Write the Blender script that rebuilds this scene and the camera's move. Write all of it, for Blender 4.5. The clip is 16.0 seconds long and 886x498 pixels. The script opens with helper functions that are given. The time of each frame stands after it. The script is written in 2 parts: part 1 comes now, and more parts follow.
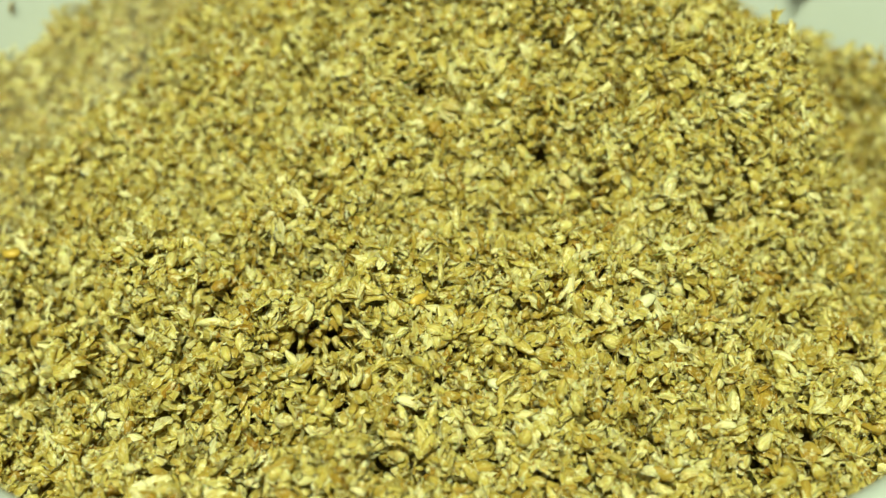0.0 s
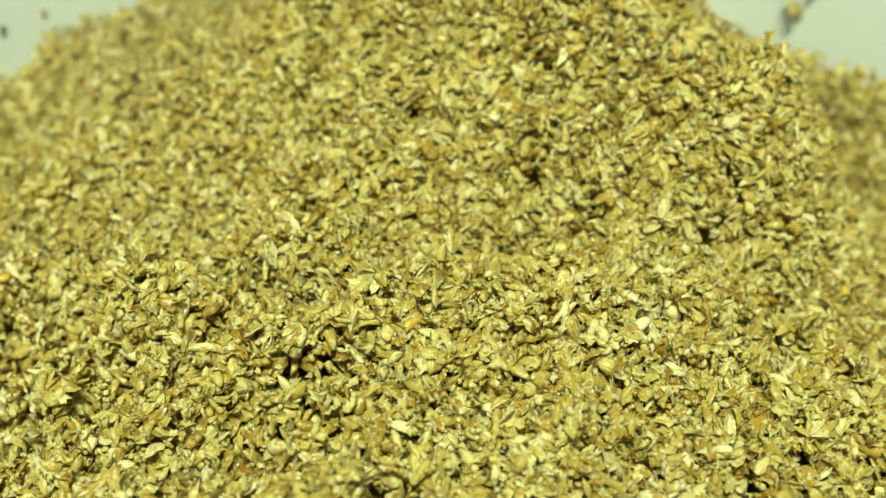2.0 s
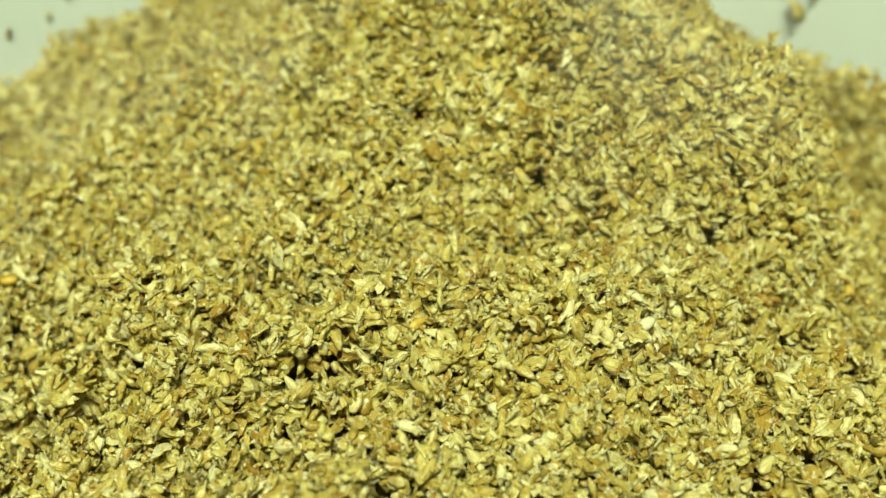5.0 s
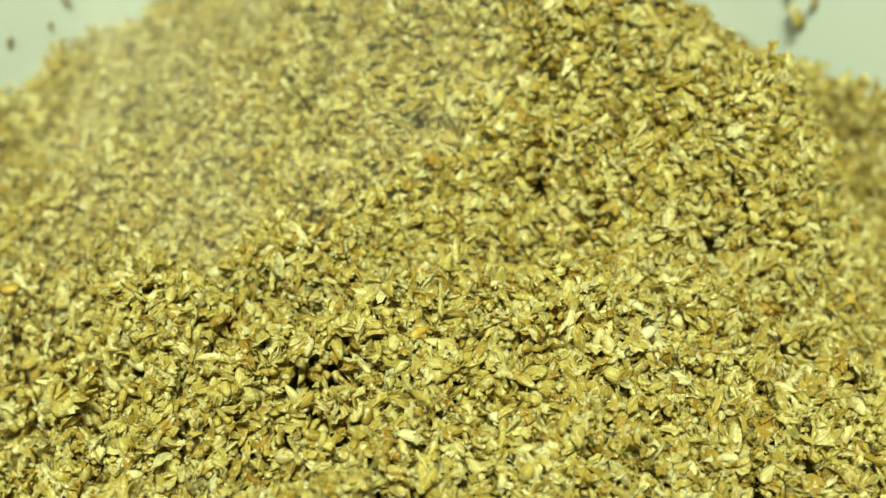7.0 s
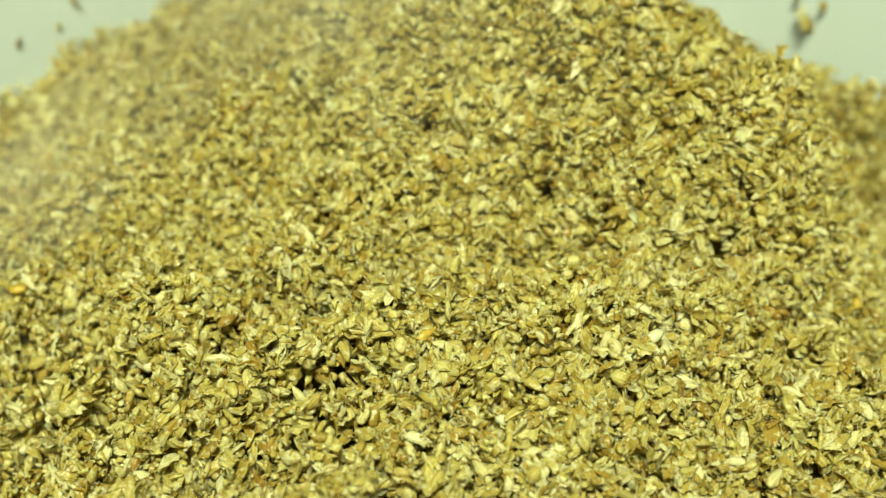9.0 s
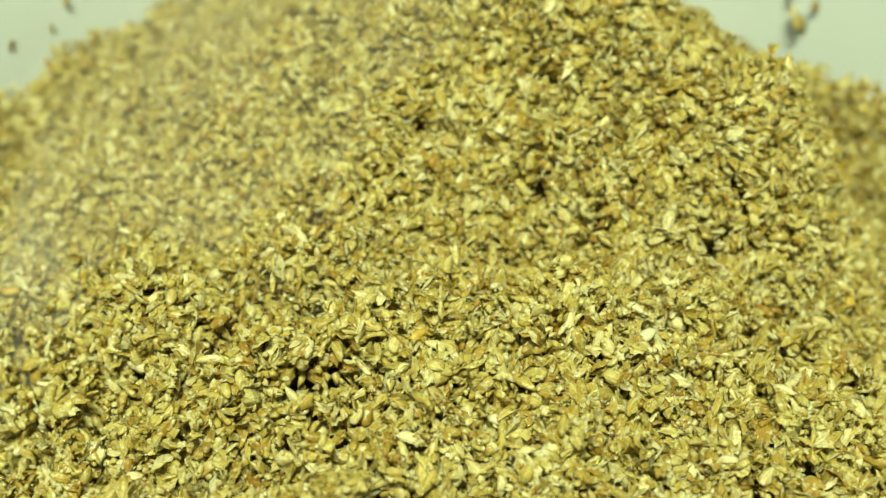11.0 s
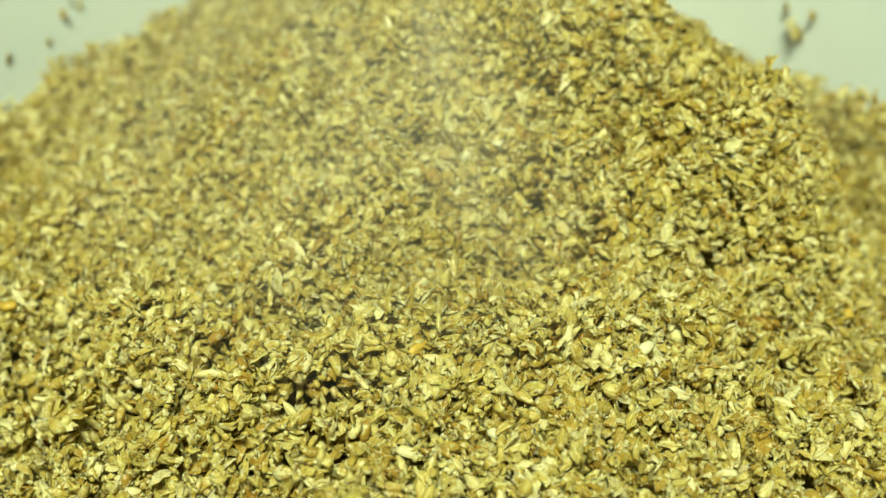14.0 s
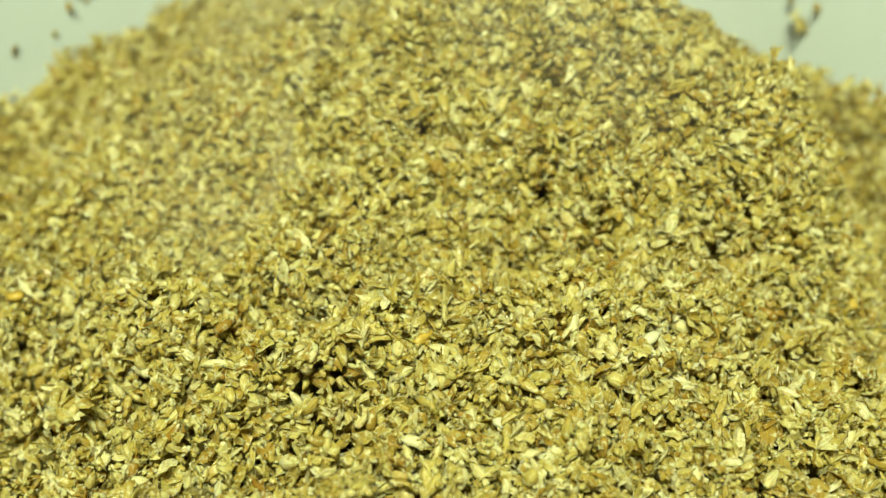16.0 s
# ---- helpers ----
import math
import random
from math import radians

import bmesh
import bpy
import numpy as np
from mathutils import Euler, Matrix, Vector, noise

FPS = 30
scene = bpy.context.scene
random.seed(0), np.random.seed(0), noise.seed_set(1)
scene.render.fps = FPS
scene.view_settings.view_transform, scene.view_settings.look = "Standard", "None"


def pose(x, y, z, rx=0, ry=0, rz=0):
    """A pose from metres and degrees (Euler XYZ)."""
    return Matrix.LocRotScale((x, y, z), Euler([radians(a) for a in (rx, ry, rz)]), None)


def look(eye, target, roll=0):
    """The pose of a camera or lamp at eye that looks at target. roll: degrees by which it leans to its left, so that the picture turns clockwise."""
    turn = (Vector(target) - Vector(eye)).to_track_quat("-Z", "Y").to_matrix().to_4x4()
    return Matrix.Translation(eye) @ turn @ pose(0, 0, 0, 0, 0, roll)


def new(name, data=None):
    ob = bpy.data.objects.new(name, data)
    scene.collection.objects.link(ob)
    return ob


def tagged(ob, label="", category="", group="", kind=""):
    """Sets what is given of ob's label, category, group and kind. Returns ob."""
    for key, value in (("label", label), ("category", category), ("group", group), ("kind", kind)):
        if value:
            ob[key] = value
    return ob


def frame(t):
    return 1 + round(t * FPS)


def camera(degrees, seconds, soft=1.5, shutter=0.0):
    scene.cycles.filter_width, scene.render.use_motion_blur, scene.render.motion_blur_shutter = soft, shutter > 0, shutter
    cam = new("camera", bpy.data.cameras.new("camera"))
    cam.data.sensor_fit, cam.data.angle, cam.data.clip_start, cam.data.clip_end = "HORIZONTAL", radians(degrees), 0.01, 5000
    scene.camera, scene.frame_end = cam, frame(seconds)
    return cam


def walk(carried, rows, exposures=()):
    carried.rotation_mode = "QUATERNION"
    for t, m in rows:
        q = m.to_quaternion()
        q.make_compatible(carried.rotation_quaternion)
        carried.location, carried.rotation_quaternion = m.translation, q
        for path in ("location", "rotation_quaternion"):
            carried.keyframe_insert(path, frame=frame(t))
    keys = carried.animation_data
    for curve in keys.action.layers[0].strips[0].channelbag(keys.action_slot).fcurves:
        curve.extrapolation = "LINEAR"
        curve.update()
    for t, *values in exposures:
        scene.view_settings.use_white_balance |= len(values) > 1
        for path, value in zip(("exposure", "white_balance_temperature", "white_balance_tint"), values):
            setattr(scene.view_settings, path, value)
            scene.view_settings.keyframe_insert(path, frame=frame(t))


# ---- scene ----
PATH = [
    (0, pose(0.00468, -0.35786, 0.26422, 46.172, 0.062, 0.072)),
    (0.5, pose(0.00459, -0.35703, 0.26423, 46.589, 0.079, 0.100)),
    (1, pose(0.00459, -0.35589, 0.26379, 46.719, -0.013, -0.020)),
    (1.5, pose(0.00483, -0.35494, 0.26347, 46.864, -0.001, -0.204)),
    (2, pose(0.00430, -0.35513, 0.26377, 46.940, -0.016, -0.313)),
    (2.5, pose(0.00383, -0.35554, 0.26373, 46.909, 0.102, -0.350)),
    (3, pose(0.00383, -0.35611, 0.26364, 46.908, 0.153, -0.321)),
    (3.5, pose(0.00418, -0.35626, 0.26395, 46.861, 0.128, -0.327)),
    (4, pose(0.00360, -0.35706, 0.26406, 46.934, 0.132, -0.303)),
    (6.5, pose(0.00432, -0.35659, 0.26485, 47.293, 0.276, -0.294)),
    (7, pose(0.00372, -0.35646, 0.26503, 47.365, 0.227, -0.303)),
    (7.5, pose(0.00400, -0.35605, 0.26504, 47.460, 0.195, -0.242)),
    (8, pose(0.00359, -0.35687, 0.26476, 47.571, 0.185, -0.179)),
    (8.5, pose(0.00359, -0.35695, 0.26502, 47.484, 0.155, -0.001)),
    (9, pose(0.00307, -0.35672, 0.26497, 47.507, 0.170, 0.060)),
    (11.5, pose(0.00479, -0.35718, 0.26528, 47.524, 0.297, -0.245)),
    (12, pose(0.00508, -0.35636, 0.26548, 47.521, 0.305, -0.275)),
    (12.5, pose(0.00556, -0.35662, 0.26557, 47.538, 0.302, -0.314)),
    (13, pose(0.00499, -0.35581, 0.26569, 47.649, 0.339, -0.384)),
    (13.5, pose(0.00466, -0.35574, 0.26594, 47.759, 0.347, -0.397)),
    (14, pose(0.00456, -0.35583, 0.26569, 47.909, 0.377, -0.387)),
    (14.5, pose(0.00465, -0.35618, 0.26570, 47.922, 0.368, -0.411)),
    (15, pose(0.00459, -0.35679, 0.26561, 47.937, 0.413, -0.461)),
    (15.5, pose(0.00404, -0.35755, 0.26534, 47.867, 0.417, -0.406)),
    (16, pose(0.00379, -0.35752, 0.26555, 47.681, 0.452, -0.277)),
]
cam = camera(37, 16.0, soft=1.35)
cam.data.dof.use_dof = True
cam.data.dof.focus_distance = 0.364
cam.data.dof.aperture_fstop = 7.4

# ---- light ----
world = bpy.data.worlds.new("world")
scene.world = world
world.use_nodes = True
world.node_tree.nodes["Background"].inputs[0].default_value = (0.8, 0.9, 0.85, 1)
world.node_tree.nodes["Background"].inputs[1].default_value = 0.02
scene.view_settings.exposure = 0.0


def area_lamp(name, eye, target, sx, sy, power, colour):
    data = bpy.data.lights.new(name, "AREA")
    data.shape, data.size, data.size_y, data.energy, data.color = "RECTANGLE", sx, sy, power, colour
    ob = new(name, data)
    ob.matrix_world = look(eye, target)
    return ob


# assumed source, never in view; place, power and tint set by the brightness wanted
area_lamp("assumed_ceiling_lamp_light", (-0.10, -0.95, 2.06), (-0.10, -0.95, 0.0), 0.6, 0.30, 97, (0.925, 1.0, 0.57))


# ---- materials ----
def material(name):
    m = bpy.data.materials.new(name)
    m.use_nodes = True
    t = m.node_tree
    return m, t, t.nodes["Principled BSDF"]


def ramp(t, stops, fac):
    n = t.nodes.new("ShaderNodeValToRGB")
    e = n.color_ramp.elements
    while len(e) < len(stops):
        e.new(0.5)
    for el, (p, c) in zip(e, stops):
        el.position, el.color = p, (*c, 1)
    t.links.new(fac, n.inputs[0])
    return n.outputs[0]


def noise_node(t, scale, detail=4, coord="Object"):
    c = t.nodes.new("ShaderNodeTexCoord")
    n = t.nodes.new("ShaderNodeTexNoise")
    n.inputs["Scale"].default_value, n.inputs["Detail"].default_value = scale, detail
    t.links.new(c.outputs[coord], n.inputs["Vector"])
    return n.outputs[0]


def mixc(t, kind, fac, a, b):
    n = t.nodes.new("ShaderNodeMix")
    n.data_type, n.blend_type = "RGBA", kind
    n.inputs[0].default_value = fac
    t.links.new(a, n.inputs[6])
    t.links.new(b, n.inputs[7])
    return n.outputs[2]


def bump(t, bsdf, height, strength, distance):
    b = t.nodes.new("ShaderNodeBump")
    b.inputs["Strength"].default_value, b.inputs["Distance"].default_value = strength, distance
    t.links.new(height, b.inputs["Height"])
    t.links.new(b.outputs[0], bsdf.inputs["Normal"])


STRAW = [(0.0, (0.40, 0.23, 0.035)), (0.04, (0.51, 0.35, 0.07)), (0.22, (0.61, 0.485, 0.125)),
         (0.50, (0.70, 0.60, 0.19)), (0.74, (0.81, 0.74, 0.33)), (1.0, (0.90, 0.87, 0.58))]
CRUMB = [(0.0, (0.60, 0.45, 0.11)), (0.3, (0.72, 0.63, 0.21)), (0.7, (0.80, 0.74, 0.34)), (1.0, (0.87, 0.83, 0.52))]


def streaks(t, along, across, detail=3):
    """Fine fibres that run along a piece."""
    uv = t.nodes.new("ShaderNodeTexCoord").outputs["UV"]
    mp = t.nodes.new("ShaderNodeMapping")
    mp.inputs["Scale"].default_value = (along, across, 1)
    t.links.new(uv, mp.inputs["Vector"])
    n = t.nodes.new("ShaderNodeTexNoise")
    n.inputs["Scale"].default_value, n.inputs["Detail"].default_value = 1.0, detail
    t.links.new(mp.outputs[0], n.inputs["Vector"])
    return n.outputs[0]


def grain_material(name, single, shades=STRAW):
    m, t, b = material(name)
    if single:
        rnd = t.nodes.new("ShaderNodeObjectInfo").outputs["Random"]
    else:
        rnd = t.nodes.new("ShaderNodeNewGeometry").outputs["Random Per Island"]
    base = ramp(t, shades, rnd)
    fibre = streaks(t, 1.4, 13)
    lines = ramp(t, [(0.36, (0.70, 0.54, 0.26)), (0.54, (1.0, 1.0, 1.0))], fibre)
    col = mixc(t, "MULTIPLY", 0.55, base, lines)
    for scale, lo, hi, colour in ((430, 0.54, 0.70, (0.50, 0.35, 0.05)), (560, 0.53, 0.66, (0.88, 0.85, 0.55)), (110, 0.60, 0.75, (0.54, 0.37, 0.07))):
        spot = t.nodes.new("ShaderNodeMapRange")
        spot.inputs["From Min"].default_value, spot.inputs["From Max"].default_value, spot.inputs["To Max"].default_value = lo, hi, 0.8
        t.links.new(noise_node(t, scale, 5), spot.inputs[0])
        stain = t.nodes.new("ShaderNodeMix")
        stain.data_type = "RGBA"
        stain.inputs[7].default_value = (*colour, 1)
        t.links.new(spot.outputs[0], stain.inputs[0])
        t.links.new(col, stain.inputs[6])
        col = stain.outputs[2]
    t.links.new(col, b.inputs["Base Color"])
    b.inputs["Roughness"].default_value = 0.6
    b.inputs["Specular IOR Level"].default_value = 0.0
    b.inputs["Subsurface Weight"].default_value = 0.25
    b.inputs["Subsurface Radius"].default_value = (1.0, 0.72, 0.25)
    b.inputs["Subsurface Scale"].default_value = 0.0012
    rough = t.nodes.new("ShaderNodeMath")
    t.links.new(fibre, rough.inputs[0])
    t.links.new(noise_node(t, 900, 3), rough.inputs[1])
    bump(t, b, rough.outputs[0], 0.9, 0.0005)
    tr = t.nodes.new("ShaderNodeBsdfTranslucent")
    deep = t.nodes.new("ShaderNodeGamma")
    deep.inputs[1].default_value = 1.6
    t.links.new(col, deep.inputs[0])
    t.links.new(deep.outputs[0], tr.inputs[0])
    mx = t.nodes.new("ShaderNodeMixShader")
    mx.inputs[0].default_value = 0.36
    t.links.new(b.outputs[0], mx.inputs[1])
    t.links.new(tr.outputs[0], mx.inputs[2])
    wet, film = t.nodes.new("ShaderNodeMixShader"), t.nodes.new("ShaderNodeBsdfGlossy")
    film.inputs["Roughness"].default_value = 0.2
    t.links.new(b.inputs["Normal"].links[0].from_socket, film.inputs["Normal"])
    wet.inputs[0].default_value = 0.045
    t.links.new(mx.outputs[0], wet.inputs[1])
    t.links.new(film.outputs[0], wet.inputs[2])
    t.links.new(wet.outputs[0], t.nodes["Material Output"].inputs[0])
    return m


GRAIN = grain_material("spent_grain", False)
KERNEL = grain_material("spent_kernel", True)
STARCH = grain_material("starchy_crumb", False, CRUMB)


def plain(name, colour, rough, scale=6, vary=0.12, bumpy=0.15):
    m, t, b = material(name)
    lo = tuple(c * (1 - vary) for c in colour)
    t.links.new(ramp(t, [(0.3, lo), (0.7, colour)], noise_node(t, scale, 6)), b.inputs["Base Color"])
    b.inputs["Roughness"].default_value = rough
    bump(t, b, noise_node(t, scale * 30, 3), bumpy, 0.0005)
    return m


PLASTIC = plain("white_plastic", (0.44, 0.49, 0.54), 0.38, 14, 0.06, 0.05)
PAINT = plain("wall_paint", (0.28, 0.29, 0.26), 0.7, 3, 0.08)
AMBER = plain("amber_kernel", (0.62, 0.42, 0.07), 0.35, 300, 0.3)
CREAM = plain("starchy_cream", (0.66, 0.64, 0.44), 0.4, 300, 0.15)
FLOOR = plain("floor_concrete", (0.34, 0.33, 0.30), 0.55, 5, 0.3)
CEIL = plain("ceiling_paint", (0.55, 0.55, 0.52), 0.8, 3, 0.05)

# ---- structure ----
RADIUS, FLOOR_Z = 0.20, -0.42


def obj(name, verts, faces, mat, parent=None, smooth=True):
    me = bpy.data.meshes.new(name)
    me.from_pydata(verts, [], faces)
    me.polygons.foreach_set("use_smooth", [smooth] * len(me.polygons))
    me.materials.append(mat)
    ob = new(name, me)
    ob.parent = parent
    return ob


def box(name, lo, hi, mat, parent=None):
    bm = bmesh.new()
    bmesh.ops.create_cube(bm, size=1.0)
    for v in bm.verts:
        v.co = Vector([l + (c + 0.5) * (h - l) for c, l, h in zip(v.co, lo, hi)])
    me = bpy.data.meshes.new(name)
    bm.to_mesh(me)
    bm.free()
    me.materials.append(mat)
    ob = new(name, me)
    ob.parent = parent
    return ob


def lathe(profile, segs=160, closed=True):
    v, f, n = [], [], len(profile)
    for i in range(segs):
        a = 2 * math.pi * i / segs
        v += [(r * math.cos(a), r * math.sin(a), z) for r, z in profile]
    for i in range(segs):
        for j in range(n if closed else n - 1):
            a, b, c, d = i * n + j, i * n + (j + 1) % n, ((i + 1) % segs) * n + (j + 1) % n, ((i + 1) % segs) * n + j
            f.append((a, d, c, b))
    return v, f


def room():
    w, z0, z1, th = 2.2, FLOOR_Z, 2.15, 0.1
    tagged(box("floor", (-w, -w, z0 - th), (w, w, z0), FLOOR), "grey concrete floor under the tub", "floor", kind="structure")
    tagged(box("ceiling", (-w, -w, z1), (w, w, z1 + th), CEIL), "plain pale grey ceiling above the tub", "ceiling", kind="structure")
    for n, lo, hi in (("wall_north", (-w, w, z0), (w, w + th, z1)), ("wall_south", (-w, -w - th, z0), (w, -w, z1)),
                      ("wall_east", (w, -w, z0), (w + th, w, z1)), ("wall_west", (-w - th, -w, z0), (-w, w, z1))):
        tagged(box(n, lo, hi, PAINT), "plain pale painted room wall", "wall", kind="structure")


room()


# ---- heap ----
def lattice(seed):
    return np.random.RandomState(seed).rand(256, 256)


def vnoise(x, y, size, seed):
    g = lattice(seed)
    u, v = np.asarray(x) / size + 91.3, np.asarray(y) / size + 57.7
    i, j = np.floor(u).astype(int), np.floor(v).astype(int)
    a, b = u - i, v - j
    a, b = a * a * (3 - 2 * a), b * b * (3 - 2 * b)
    g00, g10 = g[i % 256, j % 256], g[(i + 1) % 256, j % 256]
    g01, g11 = g[i % 256, (j + 1) % 256], g[(i + 1) % 256, (j + 1) % 256]
    return (g00 * (1 - a) + g10 * a) * (1 - b) + (g01 * (1 - a) + g11 * a) * b - 0.5


# bumps of the heap: x, y, height, radius across, radius deep
BUMPS = [(0.055, 0.022, 0.072, 0.080, 0.070), (-0.045, 0.045, 0.046, 0.085, 0.085), (0.015, -0.095, 0.014, 0.070, 0.032), (0.102, -0.030, 0.026, 0.030, 0.026),
         (0.116, -0.005, 0.018, 0.025, 0.030), (-0.09, -0.09, 0.009, 0.045, 0.035), (0.020, -0.058, -0.009, 0.030, 0.014), (0.165, 0.030, -0.030, 0.026, 0.045),
         (0.086, -0.052, -0.022, 0.006, 0.006), (0.089, -0.040, -0.012, 0.004, 0.012), (0.048, -0.078, 0.009, 0.018, 0.013), (-0.085, -0.030, -0.008, 0.022, 0.014),
         (-0.132, -0.12, -0.028, 0.035, 0.05), (0.155, -0.070, -0.028, 0.034, 0.06), (0.186, 0.085, 0.024, 0.020, 0.040), (0.133, 0.120, -0.012, 0.016, 0.030),
         (0.046, -0.014, -0.012, 0.012, 0.006), (0.066, -0.012, -0.012, 0.009, 0.006), (0.090, -0.010, -0.012, 0.009, 0.006), (0.098, 0.005, -0.010, 0.008, 0.006),
         (0.074, -0.108, -0.013, 0.009, 0.007), (0.032, -0.108, -0.010, 0.012, 0.004), (0.034, -0.062, -0.009, 0.012, 0.006), (-0.072, -0.098, -0.010, 0.013, 0.006),
         (-0.100, -0.085, -0.010, 0.009, 0.006), (-0.070, -0.132, -0.014, 0.011, 0.007), (-0.108, -0.132, -0.008, 0.014, 0.010), (-0.035, -0.145, -0.012, 0.010, 0.006)]


def loose(x, y):
    """How loosely the grain lies: most of all at the front and to one side."""
    return np.clip((-0.03 - y) / 0.09, 0, 1) * np.clip(0.66 - 3.5 * x, 0.45, 1)


def holes(x, y):
    """Gaps between the clumps."""
    return np.clip(-vnoise(x, y, 0.0095, 5) - 0.25 + 0.15 * loose(x, y), 0, 0.25)


def height(x, y, fine=True):
    x, y = np.asarray(x, float), np.asarray(y, float)
    k = np.clip((y + 0.18) / 0.28, 0, 1)
    z = -0.009 - 0.049 * k * k * (3 - 2 * k)
    for bx, by, bh, sx, sy in BUMPS:
        z = z + bh * np.exp(-((x - bx) / sx) ** 2 - ((y - by) / sy) ** 2)
    if fine:
        z = z + 0.009 * vnoise(x, y, 0.045, 4) + (0.011 + 0.005 * loose(x, y)) * vnoise(x, y, 0.021, 2) + (0.008 + 0.005 * loose(x, y)) * vnoise(x, y, 0.010, 3)
        z = z - (0.045 + 0.070 * loose(x, y)) * holes(x, y)
    return z


def turn_matrices(normal, lean, rs):
    """Frames whose third axis is the leaned normal and whose first is turned at random."""
    n = len(normal)
    w = normal + lean[:, None] * rs.normal(size=(n, 3))
    w /= np.linalg.norm(w, axis=1)[:, None]
    u = rs.normal(size=(n, 3))
    u -= (u * w).sum(1)[:, None] * w
    u /= np.linalg.norm(u, axis=1)[:, None]
    return np.stack([u, np.cross(w, u), w], axis=2)


def kernel_shape(rs, segs=9, rings=6):
    """A plump malt kernel, one unit long, with its crease and ribs."""
    v, f = [(-0.5, 0, 0)], []
    wide, flat, bend, ribs = rs.uniform(0.20, 0.28), rs.uniform(0.7, 0.95), rs.uniform(-0.08, 0.12), rs.randint(3, 6)
    dent = rs.normal(size=(rings, segs)) * 0.07
    for i in range(rings):
        t = -0.42 + 0.84 * i / (rings - 1)
        r = wide * (1 - (2 * t) ** 2 * 0.95) ** 0.6 * (1 - 0.45 * t)
        for j in range(segs):
            a = 2 * math.pi * j / segs
            k = (0.66 if j == 0 else 1.0) * (1 + 0.09 * math.cos(ribs * a)) * (1 + dent[i, j])
            v.append((t + 0.02 * rs.normal(), r * k * math.sin(a), -r * flat * k * math.cos(a) + bend * (1 - 4 * t * t)))
    v.append((0.5 + rs.uniform(0, 0.12), rs.normal() * 0.03, rs.normal() * 0.03))
    last = len(v) - 1
    for j in range(segs):
        k = (j + 1) % segs
        f.append((0, 1 + k, 1 + j))
        for i in range(rings - 1):
            a, b = 1 + i * segs, 1 + (i + 1) * segs
            f += [(a + j, a + k, b + k), (a + j, b + k, b + j)]
        f.append((last, 1 + (rings - 1) * segs + j, 1 + (rings - 1) * segs + k))
    return np.array(v), np.array(f), True


def shell(rs, n, m, outline, bend, curl, thick, jag):
    """A thin pleated shell: n by m points whose rim is shared by both faces."""
    top, v, f = {}, [], []
    pleat, ph, deep, skew = rs.uniform(2.0, 6.0), rs.uniform(0, 6.28), rs.uniform(0.10, 0.32), rs.uniform(-2.5, 2.5)
    for i in range(n):
        t = i / (n - 1)
        w = outline(t)
        for j in range(m):
            s = 2 * j / (m - 1) - 1
            end = jag * rs.normal() * (i in (0, n - 1)) + 0.04 * rs.normal()
            x, y = t - 0.5 + end, w * s * (1 + 0.20 * rs.normal())
            z = bend * (t - 0.5) ** 2 + curl * w * s * s + deep * w * math.sin(pleat * s + skew * t + ph) + 0.022 * rs.normal()
            top[i, j] = len(v)
            v.append((x, y, z))
    low = dict(top)
    for i in range(1, n - 1):
        for j in range(1, m - 1):
            x, y, z = v[top[i, j]]
            low[i, j] = len(v)
            v.append((x, y, z - thick))
    for g, flip in ((top, False), (low, True)):
        for i in range(n - 1):
            for j in range(m - 1):
                a, b, c, d = g[i, j], g[i + 1, j], g[i + 1, j + 1], g[i, j + 1]
                for tri in ((a, b, c), (a, c, d)):
                    f.append(tri[::-1] if flip else tri)
    return np.array(v), np.array(f), bool(rs.rand() < 0.4)


def husk_shape(rs):
    """A boat-shaped half husk, pointed at one end and torn at the other."""
    wide, p = rs.uniform(0.17, 0.27), rs.uniform(0.6, 1.0)
    return shell(rs, 5, 4, lambda t: wide * max(0.08, math.sin(math.pi * (0.06 + 0.80 * t)) ** p), rs.uniform(-0.4, 0.5), rs.uniform(0.3, 0.9), 0.09, 0.05)


def shred_shape(rs):
    """A broad torn piece of husk with ragged ends."""
    wide, taper = rs.uniform(0.22, 0.40), rs.uniform(-0.5, 0.5)
    return shell(rs, 5, 5, lambda t: wide * (1 + taper * (t - 0.5)) * (0.65 + 0.35 * math.sin(math.pi * t)), rs.uniform(-0.7, 0.7), rs.uniform(-0.6, 0.8), 0.09, 0.13)


ICO_V = np.array(((-1, 1.618, 0), (1, 1.618, 0), (-1, -1.618, 0), (1, -1.618, 0), (0, -1, 1.618), (0, 1, 1.618),
                  (0, -1, -1.618), (0, 1, -1.618), (1.618, 0, -1), (1.618, 0, 1), (-1.618, 0, -1), (-1.618, 0, 1))) / 3.8
ICO_F = np.array(((0, 11, 5), (0, 5, 1), (0, 1, 7), (0, 7, 10), (0, 10, 11), (1, 5, 9), (5, 11, 4), (11, 10, 2), (10, 7, 6), (7, 1, 8),
                  (3, 9, 4), (3, 4, 2), (3, 2, 6), (3, 6, 8), (3, 8, 9), (4, 9, 5), (2, 4, 11), (6, 2, 10), (8, 6, 7), (9, 8, 1)))


def chip_shape(rs):
    """A broken piece of kernel."""
    v = ICO_V * (1 + rs.normal(size=(12, 1)) * 0.26) * np.array((1.0, rs.uniform(0.45, 0.8), rs.uniform(0.35, 0.65)))
    return v, ICO_F, bool(rs.rand() < 0.4)


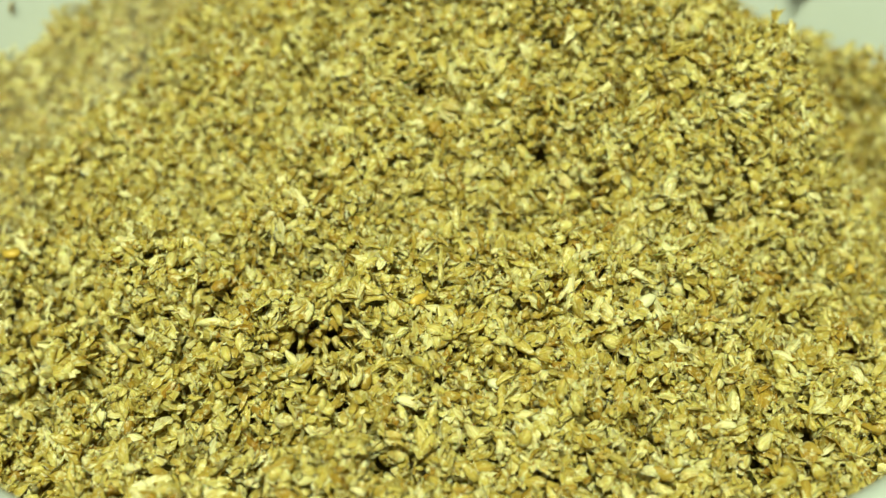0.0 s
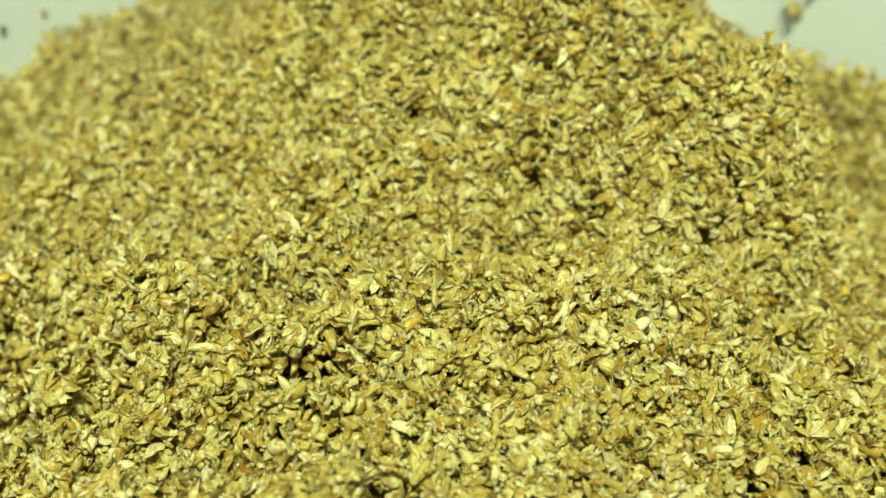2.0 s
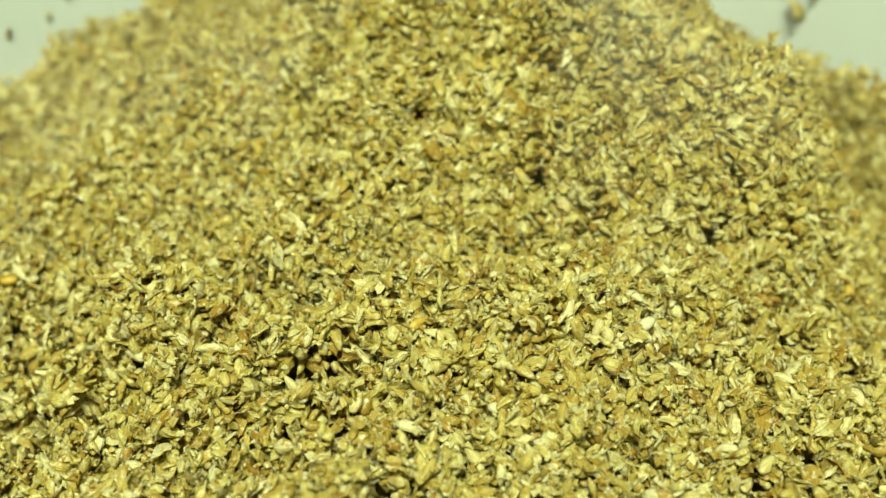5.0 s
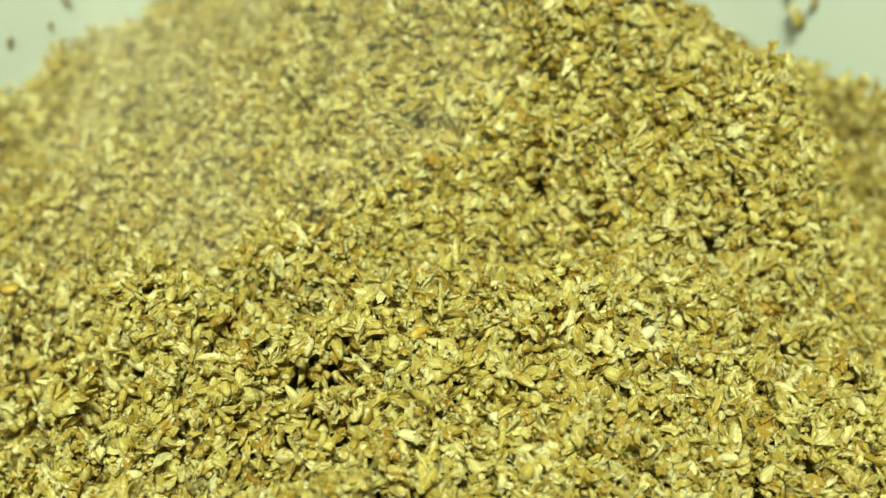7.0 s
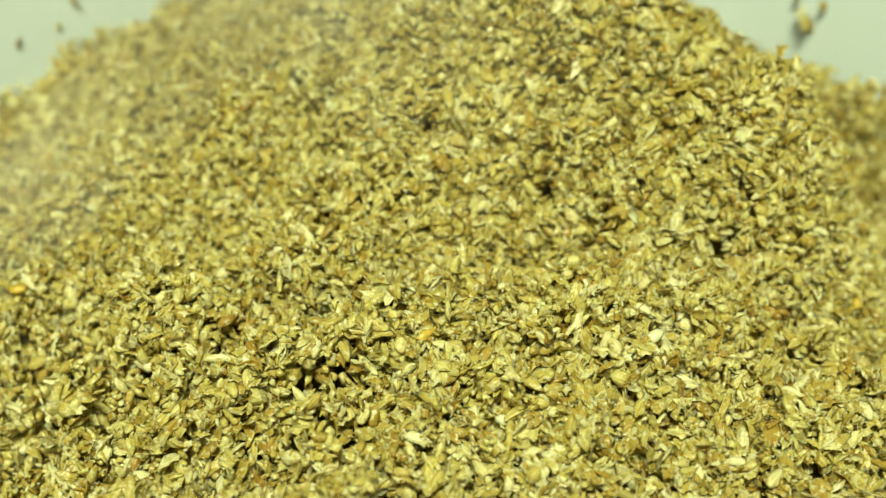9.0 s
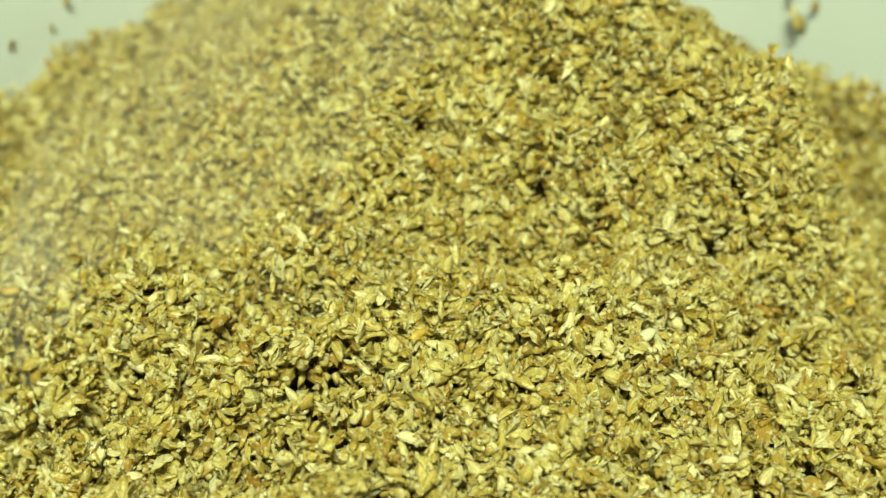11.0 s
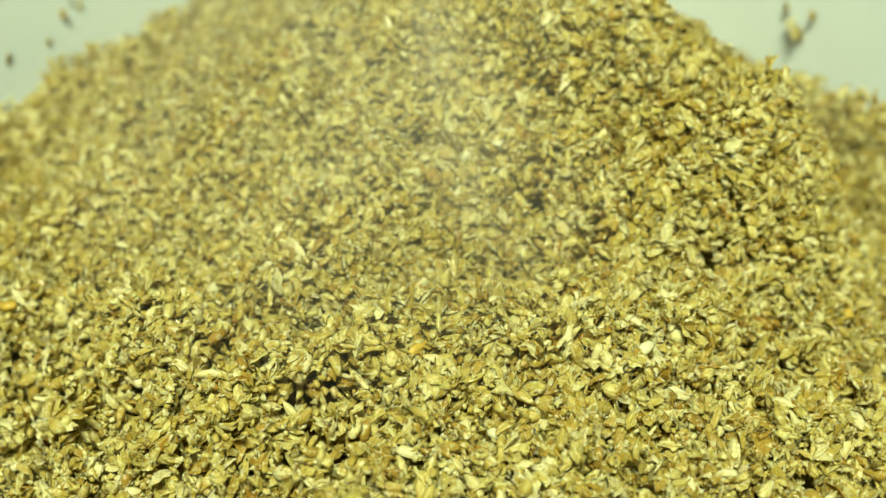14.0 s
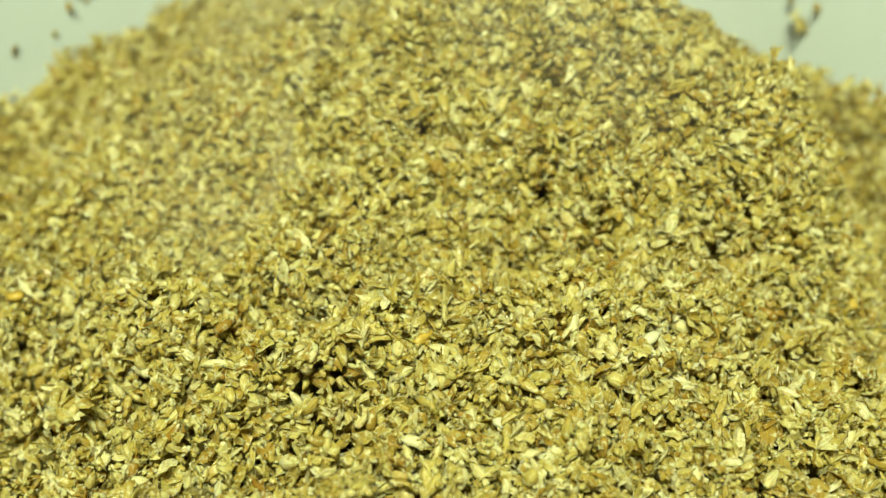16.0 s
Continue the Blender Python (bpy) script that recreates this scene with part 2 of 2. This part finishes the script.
def octa():
    """An octahedron with each face cut in four."""
    v = [(1, 0, 0), (-1, 0, 0), (0, 1, 0), (0, -1, 0), (0, 0, 1), (0, 0, -1)]
    out, mid = [], {}
    for x in (0, 1):
        for y in (2, 3):
            for z in (4, 5):
                tri = (x, y, z) if (x + y + z) % 2 == 0 else (x, z, y)
                m = []
                for a, b in ((tri[0], tri[1]), (tri[1], tri[2]), (tri[2], tri[0])):
                    k = (min(a, b), max(a, b))
                    if k not in mid:
                        mid[k] = len(v)
                        v.append(tuple(np.add(v[a], v[b]) / np.sqrt(2)))
                    m.append(mid[k])
                out += [(tri[0], m[0], m[2]), (m[0], tri[1], m[1]), (m[2], m[1], tri[2]), (m[0], m[1], m[2])]
    return np.array(v) * 0.5, np.array(out)


OCTA_V, OCTA_F = octa()


def finer(v, f):
    """Each face cut in four, on the ball."""
    v, out, mid = list(map(tuple, v)), [], {}
    for tri in f:
        m = []
        for a, b in ((tri[0], tri[1]), (tri[1], tri[2]), (tri[2], tri[0])):
            k = (min(a, b), max(a, b))
            if k not in mid:
                p = np.add(v[a], v[b])
                mid[k] = len(v)
                v.append(tuple(0.5 * p / np.linalg.norm(p)))
            m.append(mid[k])
        out += [(tri[0], m[0], m[2]), (m[0], tri[1], m[1]), (m[2], m[1], tri[2]), (m[0], m[1], m[2])]
    return np.array(v), np.array(out)


BALL_V, BALL_F = finer(OCTA_V, OCTA_F)


def crumple(v, rs, amount):
    """Folds and dents over a closed form."""
    for freq, part in ((4.0, 0.45), (8.0, 0.33), (15.0, 0.2)):
        w = rs.normal(size=(3, 3)) * freq * 0.6
        ph = rs.uniform(0, 6.28, 3)
        v = v * (1 + amount * part * (1 - 2 * np.abs(np.sin(v @ w + ph)))).mean(1)[:, None]
    return v


def lump_shape(rs):
    """A crushed, swollen half kernel with torn sides."""
    v = crumple(OCTA_V, rs, 0.9) * np.array((1.0, rs.uniform(0.5, 0.85), rs.uniform(0.45, 0.75)))
    v[:, 0] = np.clip(v[:, 0], -0.5, rs.uniform(0.15, 0.5))
    return v + rs.normal(size=v.shape) * 0.035, OCTA_F, bool(rs.rand() < 0.5)


def torn_shape(rs):
    """A crumpled kernel, burst open, with husk folded round it."""
    v = crumple(BALL_V, rs, 1.7)
    v = v * np.array((1.1, rs.uniform(0.50, 0.72), rs.uniform(0.40, 0.62)))
    v[:, 1] *= 1 - 0.8 * np.clip(v[:, 0], -0.35, 0.5) * rs.uniform(0.2, 1.2)
    groove = np.exp(-(v[:, 1] / 0.06) ** 2) * rs.uniform(0.03, 0.12)
    v[:, 2] -= np.sign(v[:, 2]) * groove
    return v + rs.normal(size=v.shape) * 0.018, BALL_F, bool(rs.rand() < 0.45)


def tuft_shape(rs):
    """Three torn husks that stick together and spread like a fan."""
    V, F, base = [], [], 0
    for k in range(3):
        v, f, _ = shell(rs, 4, 4, lambda t: 0.10 + 0.16 * t, rs.uniform(-0.3, 0.5), rs.uniform(-0.5, 0.9), 0.05, 0.10)
        v[:, 0] += 0.45
        m = Euler((rs.uniform(-0.9, 0.9), -rs.uniform(0.1, 1.3), (k - 1) * 0.8 + rs.uniform(-0.3, 0.3))).to_matrix()
        V.append((v @ np.array(m).T) * rs.uniform(0.6, 0.9))
        F.append(f + base)
        base += len(v)
    return np.concatenate(V), np.concatenate(F), False


def sliver_shape(rs):
    """A thin fibre of husk or awn."""
    b, w, n = rs.uniform(-0.25, 0.25), rs.uniform(0.025, 0.06), 4
    v = [(-0.5, 0, 0)]
    for t in (-0.2, 0.15):
        v += [(t, w, b * (0.25 - t * t) * 2), (t, 0, b * (0.25 - t * t) * 2 + w), (t, -w, b * (0.25 - t * t) * 2), (t, 0, b * (0.25 - t * t) * 2 - w)]
    v.append((0.5, 0, 0))
    f = []
    for j in range(n):
        k = (j + 1) % n
        f += [(0, 1 + k, 1 + j), (1 + j, 1 + k, 5 + k), (1 + j, 5 + k, 5 + j), (9, 5 + j, 5 + k)]
    return np.array(v), np.array(f), True


# kind: shape, share of the pieces, length from and to, lean, variants
KINDS = [(kernel_shape, 0.085, 0.0058, 0.0081, 0.6, 24), (torn_shape, 0.18, 0.0043, 0.0076, 1.5, 46), (lump_shape, 0.22, 0.0027, 0.0049, 1.0, 36),
         (husk_shape, 0.15, 0.0052, 0.0090, 1.7, 30), (shred_shape, 0.19, 0.0038, 0.0069, 1.6, 40), (tuft_shape, 0.095, 0.0052, 0.0083, 0.8, 36),
         (chip_shape, 0.07, 0.0016, 0.0031, 1.0, 24), (sliver_shape, 0.02, 0.0034, 0.0084, 0.8, 8)]
UNDER = [(chip_shape, 1.0, 0.0045, 0.0075, 1.0, 24)]
CRUMBS = [(chip_shape, 0.75, 0.0007, 0.0021, 1.0, 40), (lump_shape, 0.25, 0.0016, 0.0034, 1.0, 20)]


def slope(x, y):
    d = 0.0015
    n = np.stack([-(height(x + d, y) - height(x - d, y)) / (2 * d), -(height(x, y + d) - height(x, y - d)) / (2 * d), np.ones_like(x)], 1)
    return n / np.linalg.norm(n, axis=1)[:, None]


def numpy_mesh(name, verts, tris, smooth, mat, uv=None):
    me = bpy.data.meshes.new(name)
    me.vertices.add(len(verts))
    me.vertices.foreach_set("co", verts.astype(np.float32).ravel())
    me.loops.add(3 * len(tris))
    me.loops.foreach_set("vertex_index", tris.astype(np.int32).ravel())
    me.polygons.add(len(tris))
    me.polygons.foreach_set("loop_start", np.arange(0, 3 * len(tris), 3, dtype=np.int32))
    me.polygons.foreach_set("use_smooth", smooth)
    me.update(calc_edges=True)
    if uv is not None:
        me.uv_layers.new(name="fibre").data.foreach_set("uv", uv[tris.ravel()].astype(np.float32).ravel())
    me.materials.append(mat)
    return me


def scatter(name, x, y, z, normal, rs, parent, kinds, mat):
    """Pieces of every kind at the given places, joined into one mesh."""
    V, F, S, U, base = [], [], [], [], 0
    pick = rs.rand(len(x))
    low = 0.0
    for shape, share, l0, l1, lean, variants in kinds:
        ids = np.nonzero((pick >= low) & (pick < low + share))[0]
        low += share
        for k in range(variants):
            sub = ids[k::variants]
            if not len(sub):
                continue
            v, f, sm = shape(rs)
            length = rs.uniform(l0, l1, len(sub))
            m = turn_matrices(normal[sub], np.full(len(sub), lean), rs)
            p = np.einsum("nij,vj->nvi", m, v) * length[:, None, None]
            p += np.stack([x[sub], y[sub], z[sub]], 1)[:, None, :]
            V.append(p.reshape(-1, 3))
            U.append((v[None, :, :2] + rs.uniform(0, 50, (len(sub), 1, 2))).reshape(-1, 2))
            F.append((f[None] + (np.arange(len(sub)) * len(v))[:, None, None] + base).reshape(-1, 3))
            S.append(np.full(len(sub) * len(f), sm))
            base += len(sub) * len(v)
    me = numpy_mesh(name, np.concatenate(V), np.concatenate(F), np.concatenate(S), mat, np.concatenate(U))
    ob = new(name, me)
    ob.parent = parent
    return ob


def on_disc(n, rs, edge):
    r, a = edge * np.sqrt(rs.rand(n)), rs.uniform(0, 2 * math.pi, n)
    return r * np.cos(a), r * np.sin(a)


def heap():
    root = new("spent_grain_heap")
    tagged(root, "heap of wet crushed golden spent grain filling the white tub", "grain")
    n, rr = 140, RADIUS - 0.006
    a, b = np.meshgrid(np.linspace(-1, 1, n), np.linspace(-1, 1, n), indexing="ij")
    x, y = a * np.sqrt(1 - b * b / 2) * rr, b * np.sqrt(1 - a * a / 2) * rr
    v = np.stack([x, y, height(x, y, False) - 0.030], 2).reshape(-1, 3)
    q = (np.arange(n - 1)[:, None] * n + np.arange(n - 1)[None]).ravel()
    f = np.concatenate([np.stack([q, q + n, q + n + 1], 1), np.stack([q, q + n + 1, q + 1], 1)])
    mound = new("mound", numpy_mesh("mound", v, f, np.full(len(f), True), GRAIN))
    mound.parent = root
    rs = np.random.RandomState(11)
    x, y = on_disc(22000, rs, RADIUS - 0.005)
    ob = scatter("packed_grain", x, y, height(x, y) - 0.0050 - 0.006 * loose(x, y) - 0.004 * rs.rand(len(x)), slope(x, y), rs, root, UNDER, GRAIN)
    tagged(ob, "packed wet amber grain under the loose top", kind="stuff")
    x, y = on_disc(68000, rs, RADIUS - 0.006)
    normal = slope(x, y)
    clump = vnoise(x, y, 0.0055, 7) + 0.6 * vnoise(x, y, 0.013, 8)
    keep = rs.rand(len(x)) < 0.5 * np.clip(1 + 0.8 * clump, 0.4, 1.4) / np.clip(normal[:, 2], 0.55, 1)
    keep &= rs.rand(len(x)) > 0.25 * loose(x, y) + 2.6 * holes(x, y)
    keep &= (y < 0.07) | (rs.rand(len(x)) < 0.36)
    x, y, clump, normal = x[keep], y[keep], clump[keep], normal[keep]
    deep = (0.0024 + 0.0012 * loose(x, y)) * clump - (0.0050 + 0.0030 * loose(x, y)) * rs.rand(len(x)) ** 1.4
    z = height(x, y) + deep
    ob = scatter("crushed_grain", x, y, z, normal, rs, root, KINDS, GRAIN)
    tagged(ob, "wet crushed straw-coloured malt husks and chips", kind="stuff")
    x, y = on_disc(28000, rs, RADIUS - 0.006)
    clump = vnoise(x, y, 0.0055, 7) + 0.6 * vnoise(x, y, 0.013, 8) + 0.7 * vnoise(x, y, 0.0042, 9)
    keep = (rs.rand(len(x)) < np.clip(0.55 + 1.1 * clump - 5.0 * holes(x, y), 0.04, 1)) & ((y < 0.05) | (rs.rand(len(x)) < 0.25))
    x, y, clump = x[keep], y[keep], clump[keep]
    z = height(x, y) + 0.0022 * clump + 0.0012 - 0.0050 * rs.rand(len(x)) ** 1.2
    ob = scatter("loose_starch", x, y, z, slope(x, y), rs, root, CRUMBS, STARCH)
    tagged(ob, "small cream starchy crumbs among the husks", kind="stuff")
    meshes = []
    for k in range(12):
        v, f, sm = (kernel_shape, torn_shape, husk_shape)[k % 3](rs)
        meshes.append(numpy_mesh("kernel", v * rs.uniform(0.0062, 0.0080), f, np.full(len(f), sm), KERNEL, v[:, :2] + k * 3.7))
    x, y = rs.uniform(-0.11, 0.11, 300), rs.uniform(-0.17, -0.02, 300)
    nrm = slope(x, y)
    m = turn_matrices(nrm, np.full(300, 0.35), rs)
    z = height(x, y) - 0.001
    for i in range(300):
        ob = new("kernel", meshes[i % 12])
        ob.parent = root
        ob.matrix_basis = Matrix.Translation((x[i], y[i], z[i])) @ Matrix(m[i].tolist()).to_4x4()
    for label, mat, shape, px, py, size in (
            ("round amber malt kernel", AMBER, torn_shape, -0.0022, -0.1025, 0.0072), ("small white starchy kernel", CREAM, kernel_shape, 0.0613, -0.0995, 0.0066),
            ("plump straw-coloured kernel", KERNEL, kernel_shape, 0.0134, -0.1000, 0.0078), ("pale starchy chip", CREAM, lump_shape, 0.018, -0.127, 0.0056),
            ("plump straw-coloured kernel", KERNEL, kernel_shape, -0.1225, -0.0800, 0.0074), ("plump straw-coloured kernel", KERNEL, kernel_shape, 0.0576, -0.0491, 0.0072),
            ("round amber malt kernel", AMBER, lump_shape, -0.1318, -0.0581, 0.0066), ("round amber malt kernel", AMBER, lump_shape, 0.1331, -0.0594, 0.0066),
            ("plump straw-coloured kernel", KERNEL, kernel_shape, 0.0879, -0.1439, 0.0066), ("plump straw-coloured kernel", KERNEL, kernel_shape, 0.0982, -0.0690, 0.0066),
            ("small white starchy chip", CREAM, chip_shape, -0.1080, -0.0199, 0.0048), ("small white starchy chip", CREAM, chip_shape, 0.0227, -0.0218, 0.0052)):
        v, f, sm = shape(rs)
        ob = new("kernel", numpy_mesh("kernel", v * size, f, np.full(len(f), True), mat, v[:, :2]))
        ob.parent = root
        ob.matrix_basis = pose(px, py, float(height(px, py)) + 0.0012, rs.uniform(10, 40), rs.uniform(-20, 20), rs.uniform(0, 90))
        tagged(ob, label)
    return root


HEAP = heap()


def tub():
    root = new("tub")
    root.location = (0.0015, 0.0, 0.0)
    tagged(root, "round white plastic tub filled with spent grain", "tub")
    r = RADIUS
    v, f = lathe([(r - 0.012, -0.405), (r, 0.002), (r + 0.004, 0.002), (r - 0.007, -0.412)])
    obj("tub_wall", v, f, PLASTIC, root)
    ring = [(r + 0.0048 + 0.0076 * math.cos(k * math.pi / 6), 0.0076 * math.sin(k * math.pi / 6) + 0.0005) for k in range(12)]
    v, f = lathe(ring)
    tagged(obj("rim", v, f, PLASTIC, root), "rounded white plastic rim")
    v, f = lathe([(0.0005, -0.414), (r - 0.018, -0.414), (r - 0.018, -0.405), (0.0005, -0.405)])
    obj("base", v, f, PLASTIC, root)
    return root


TUB = tub()


def stuck_bits():
    """Bits of grain that cling to the inside of the tub: angle round the tub, height, length."""
    rs = np.random.RandomState(5)
    for deg, z, size in ((138.6, -0.0325, 0.0048), (141.3, -0.0331, 0.0050), (139.7, -0.0294, 0.0034), (144.1, -0.0404, 0.0040), (150.3, -0.0374, 0.0058),
                         (39.9, -0.0345, 0.0058), (38.6, -0.0372, 0.0066), (36.1, -0.0326, 0.0050), (38.4, -0.0410, 0.0080), (37.4, -0.0440, 0.0070)):
        v, f, sm = (shred_shape if size < 0.006 else tuft_shape)(rs)
        ob = new("stuck_grain", numpy_mesh("stuck_grain", v * size, f, np.full(len(f), sm), KERNEL, v[:, :2]))
        r = RADIUS - 0.0018 + z * 0.030
        a = radians(deg)
        ob.matrix_basis = Matrix.Translation((r * math.cos(a), r * math.sin(a), z)) @ pose(0, 0, 0, 0, 0, deg) @ pose(0, 0, 0, rs.uniform(0, 360), 80, 0)
        tagged(ob, "bit of wet straw-coloured husk stuck to the tub wall", "grain", "bits stuck to the tub")


stuck_bits()


# no lamp is in view: housing and glowing diffuser are added around the light
def assumed_ceiling_lamp():
    root = new("assumed_ceiling_lamp")
    root.location = (-0.10, -0.95, 2.15)
    tagged(root, "assumed ceiling lamp out of view, added to light the tub", "lamp")
    box("housing", (-0.35, -0.20, -0.06), (0.35, 0.20, 0.0), CEIL, root)
    m, t, b = material("lamp_diffuser")
    b.inputs["Emission Color"].default_value, b.inputs["Emission Strength"].default_value = (0.90, 1.0, 0.68, 1), 6.0
    box("diffuser", (-0.31, -0.16, -0.075), (0.31, 0.16, -0.0602), m, root)


assumed_ceiling_lamp()


# ---- steam ----
def steam_material():
    m, t, b = material("water_mist")
    t.nodes.remove(b)
    co = t.nodes.new("ShaderNodeTexCoord")
    sep = t.nodes.new("ShaderNodeSeparateXYZ")
    t.links.new(co.outputs["UV"], sep.inputs[0])

    def calc(op, a, b):
        n = t.nodes.new("ShaderNodeMath")
        n.operation = op
        for k, x in enumerate((a, b)):
            if isinstance(x, float):
                n.inputs[k].default_value = x
            else:
                t.links.new(x, n.inputs[k])
        return n.outputs[0]
    fade = None
    for axis in (0, 1):
        u = sep.outputs[axis]
        f = calc("MULTIPLY", calc("MULTIPLY", u, calc("SUBTRACT", 1.0, u)), 4.0)
        fade = f if fade is None else calc("MULTIPLY", fade, f)
    mp = t.nodes.new("ShaderNodeMapping")
    mp.inputs["Scale"].default_value = (2.2, 1.2, 1)
    t.links.new(co.outputs["UV"], mp.inputs["Vector"])
    n = t.nodes.new("ShaderNodeTexNoise")
    n.inputs["Scale"].default_value, n.inputs["Detail"].default_value, n.inputs["Distortion"].default_value = 1.5, 2.5, 1.2
    t.links.new(mp.outputs[0], n.inputs["Vector"])
    puff = t.nodes.new("ShaderNodeMapRange")
    puff.interpolation_type = "SMOOTHSTEP"
    for k, x in zip(("From Min", "From Max", "To Min", "To Max"), (0.25, 0.80, 0.03, 0.30)):
        puff.inputs[k].default_value = x
    t.links.new(n.outputs[0], puff.inputs[0])
    thick = calc("MULTIPLY", calc("MULTIPLY", fade, fade), puff.outputs[0])
    clear, pale = t.nodes.new("ShaderNodeBsdfTransparent"), t.nodes.new("ShaderNodeBsdfDiffuse")
    white, both = t.nodes.new("ShaderNodeBsdfTranslucent"), t.nodes.new("ShaderNodeMixShader")
    for k, n in enumerate((pale, white)):
        n.inputs["Color"].default_value = (0.98, 0.98, 0.98, 1)
        t.links.new(n.outputs[0], both.inputs[1 + k])
    mx = t.nodes.new("ShaderNodeMixShader")
    t.links.new(thick, mx.inputs[0])
    t.links.new(clear.outputs[0], mx.inputs[1])
    t.links.new(both.outputs[0], mx.inputs[2])
    t.links.new(mx.outputs[0], t.nodes["Material Output"].inputs[0])
    return m


def steam_mesh(seed):
    """A thin veil of mist that curls as it rises."""
    rs = np.random.RandomState(seed)
    n, m = 40, 24
    u, w = np.meshgrid(np.linspace(0, 1, n), np.linspace(0, 1, m), indexing="ij")
    ph = rs.uniform(0, 6.28, 3)
    x = (u - 0.5) * 0.115 + 0.016 * np.sin(4.5 * w + ph[0])
    y = 0.022 * np.sin(4.2 * u + 1.2 * w + ph[1]) + 0.010 * np.sin(9 * u - 2 * w + ph[2]) + 0.10 * (w - 0.5)
    z = (w - 0.5) * 0.095 + 0.008 * np.sin(6 * u + ph[2])
    q = (np.arange(n - 1)[:, None] * m + np.arange(m - 1)[None]).ravel()
    f = np.concatenate([np.stack([q, q + m, q + m + 1], 1), np.stack([q, q + m + 1, q + 1], 1)])
    return numpy_mesh("steam_wisp", np.stack([x, y, z], 2).reshape(-1, 3), f, np.full(len(f), True), STEAM_MIST, np.stack([u, w], 2).reshape(-1, 2))


# time at which a wisp leaves the grain, its place there, drift to the side per second, turn, size
WISPS = [(-2.6, -0.06, 0.03, -0.004, 15, 1.5), (-1.4, 0.02, 0.04, 0.004, -12, 1.4), (1.2, 0.08, -0.04, 0.004, 25, 1.3), (2.0, 0.03, 0.01, -0.003, 350, 1.3),
         (3.8, -0.07, -0.05, -0.004, 20, 1.6), (4.9, -0.02, -0.02, 0.003, -20, 1.5), (6.0, -0.07, -0.03, -0.003, 345, 1.5), (7.3, 0.0, 0.02, 0.004, 14, 1.3),
         (8.6, -0.05, -0.07, -0.005, 10, 1.6), (9.4, 0.02, -0.07, 0.003, 22, 1.4), (10.2, -0.07, -0.05, -0.003, 330, 1.6), (12.0, 0.05, -0.03, 0.005, -8, 1.4),
         (13.2, 0.0, 0.0, -0.002, 15, 1.5), (14.0, -0.04, 0.02, -0.002, -25, 1.4)]
RISE = 0.030
STEAM_MIST = steam_material()
VEILS = [steam_mesh(k) for k in (3, 8, 14)]


def wisp_rows(t0, x, y, drift, turn):
    """A wisp gathers deep in the grain, rises through it and drifts up out of sight."""
    rows = []
    for t in sorted({0.0, 16.0, *np.clip([t0 - 0.1, t0, t0 + 0.8, t0 + 2, t0 + 3, t0 + 4, t0 + 5, t0 + 7], 0.0, 16.0)}):
        a = max(0.0, t - t0)
        z = -0.23 + 0.19 * min(a, 0.8) + RISE * max(0.0, a - 0.8) * (1 + 0.16 * a) + 0.18 * max(0.0, min(a, 7) - 5)
        rows.append((float(t), pose(x + drift * a, y + 0.006 * a, z, 0, 0, turn + 3 * min(a, 7))))
    return rows


STEAM = []
for i, (t0, x, y, drift, turn, size) in enumerate(WISPS):
    ob = new("steam_wisp", VEILS[i % 3])
    ob.scale = (1.3 * size, size, 1.15 * size)
    tagged(ob, "thin white wisp of steam rising off the warm wet grain", "steam", "steam over the grain", "stuff")
    STEAM.append((ob, wisp_rows(t0, x, y, drift, turn)))


def motions():
    walk(cam, PATH)
    for ob, rows in STEAM:
        walk(ob, rows)


motions()
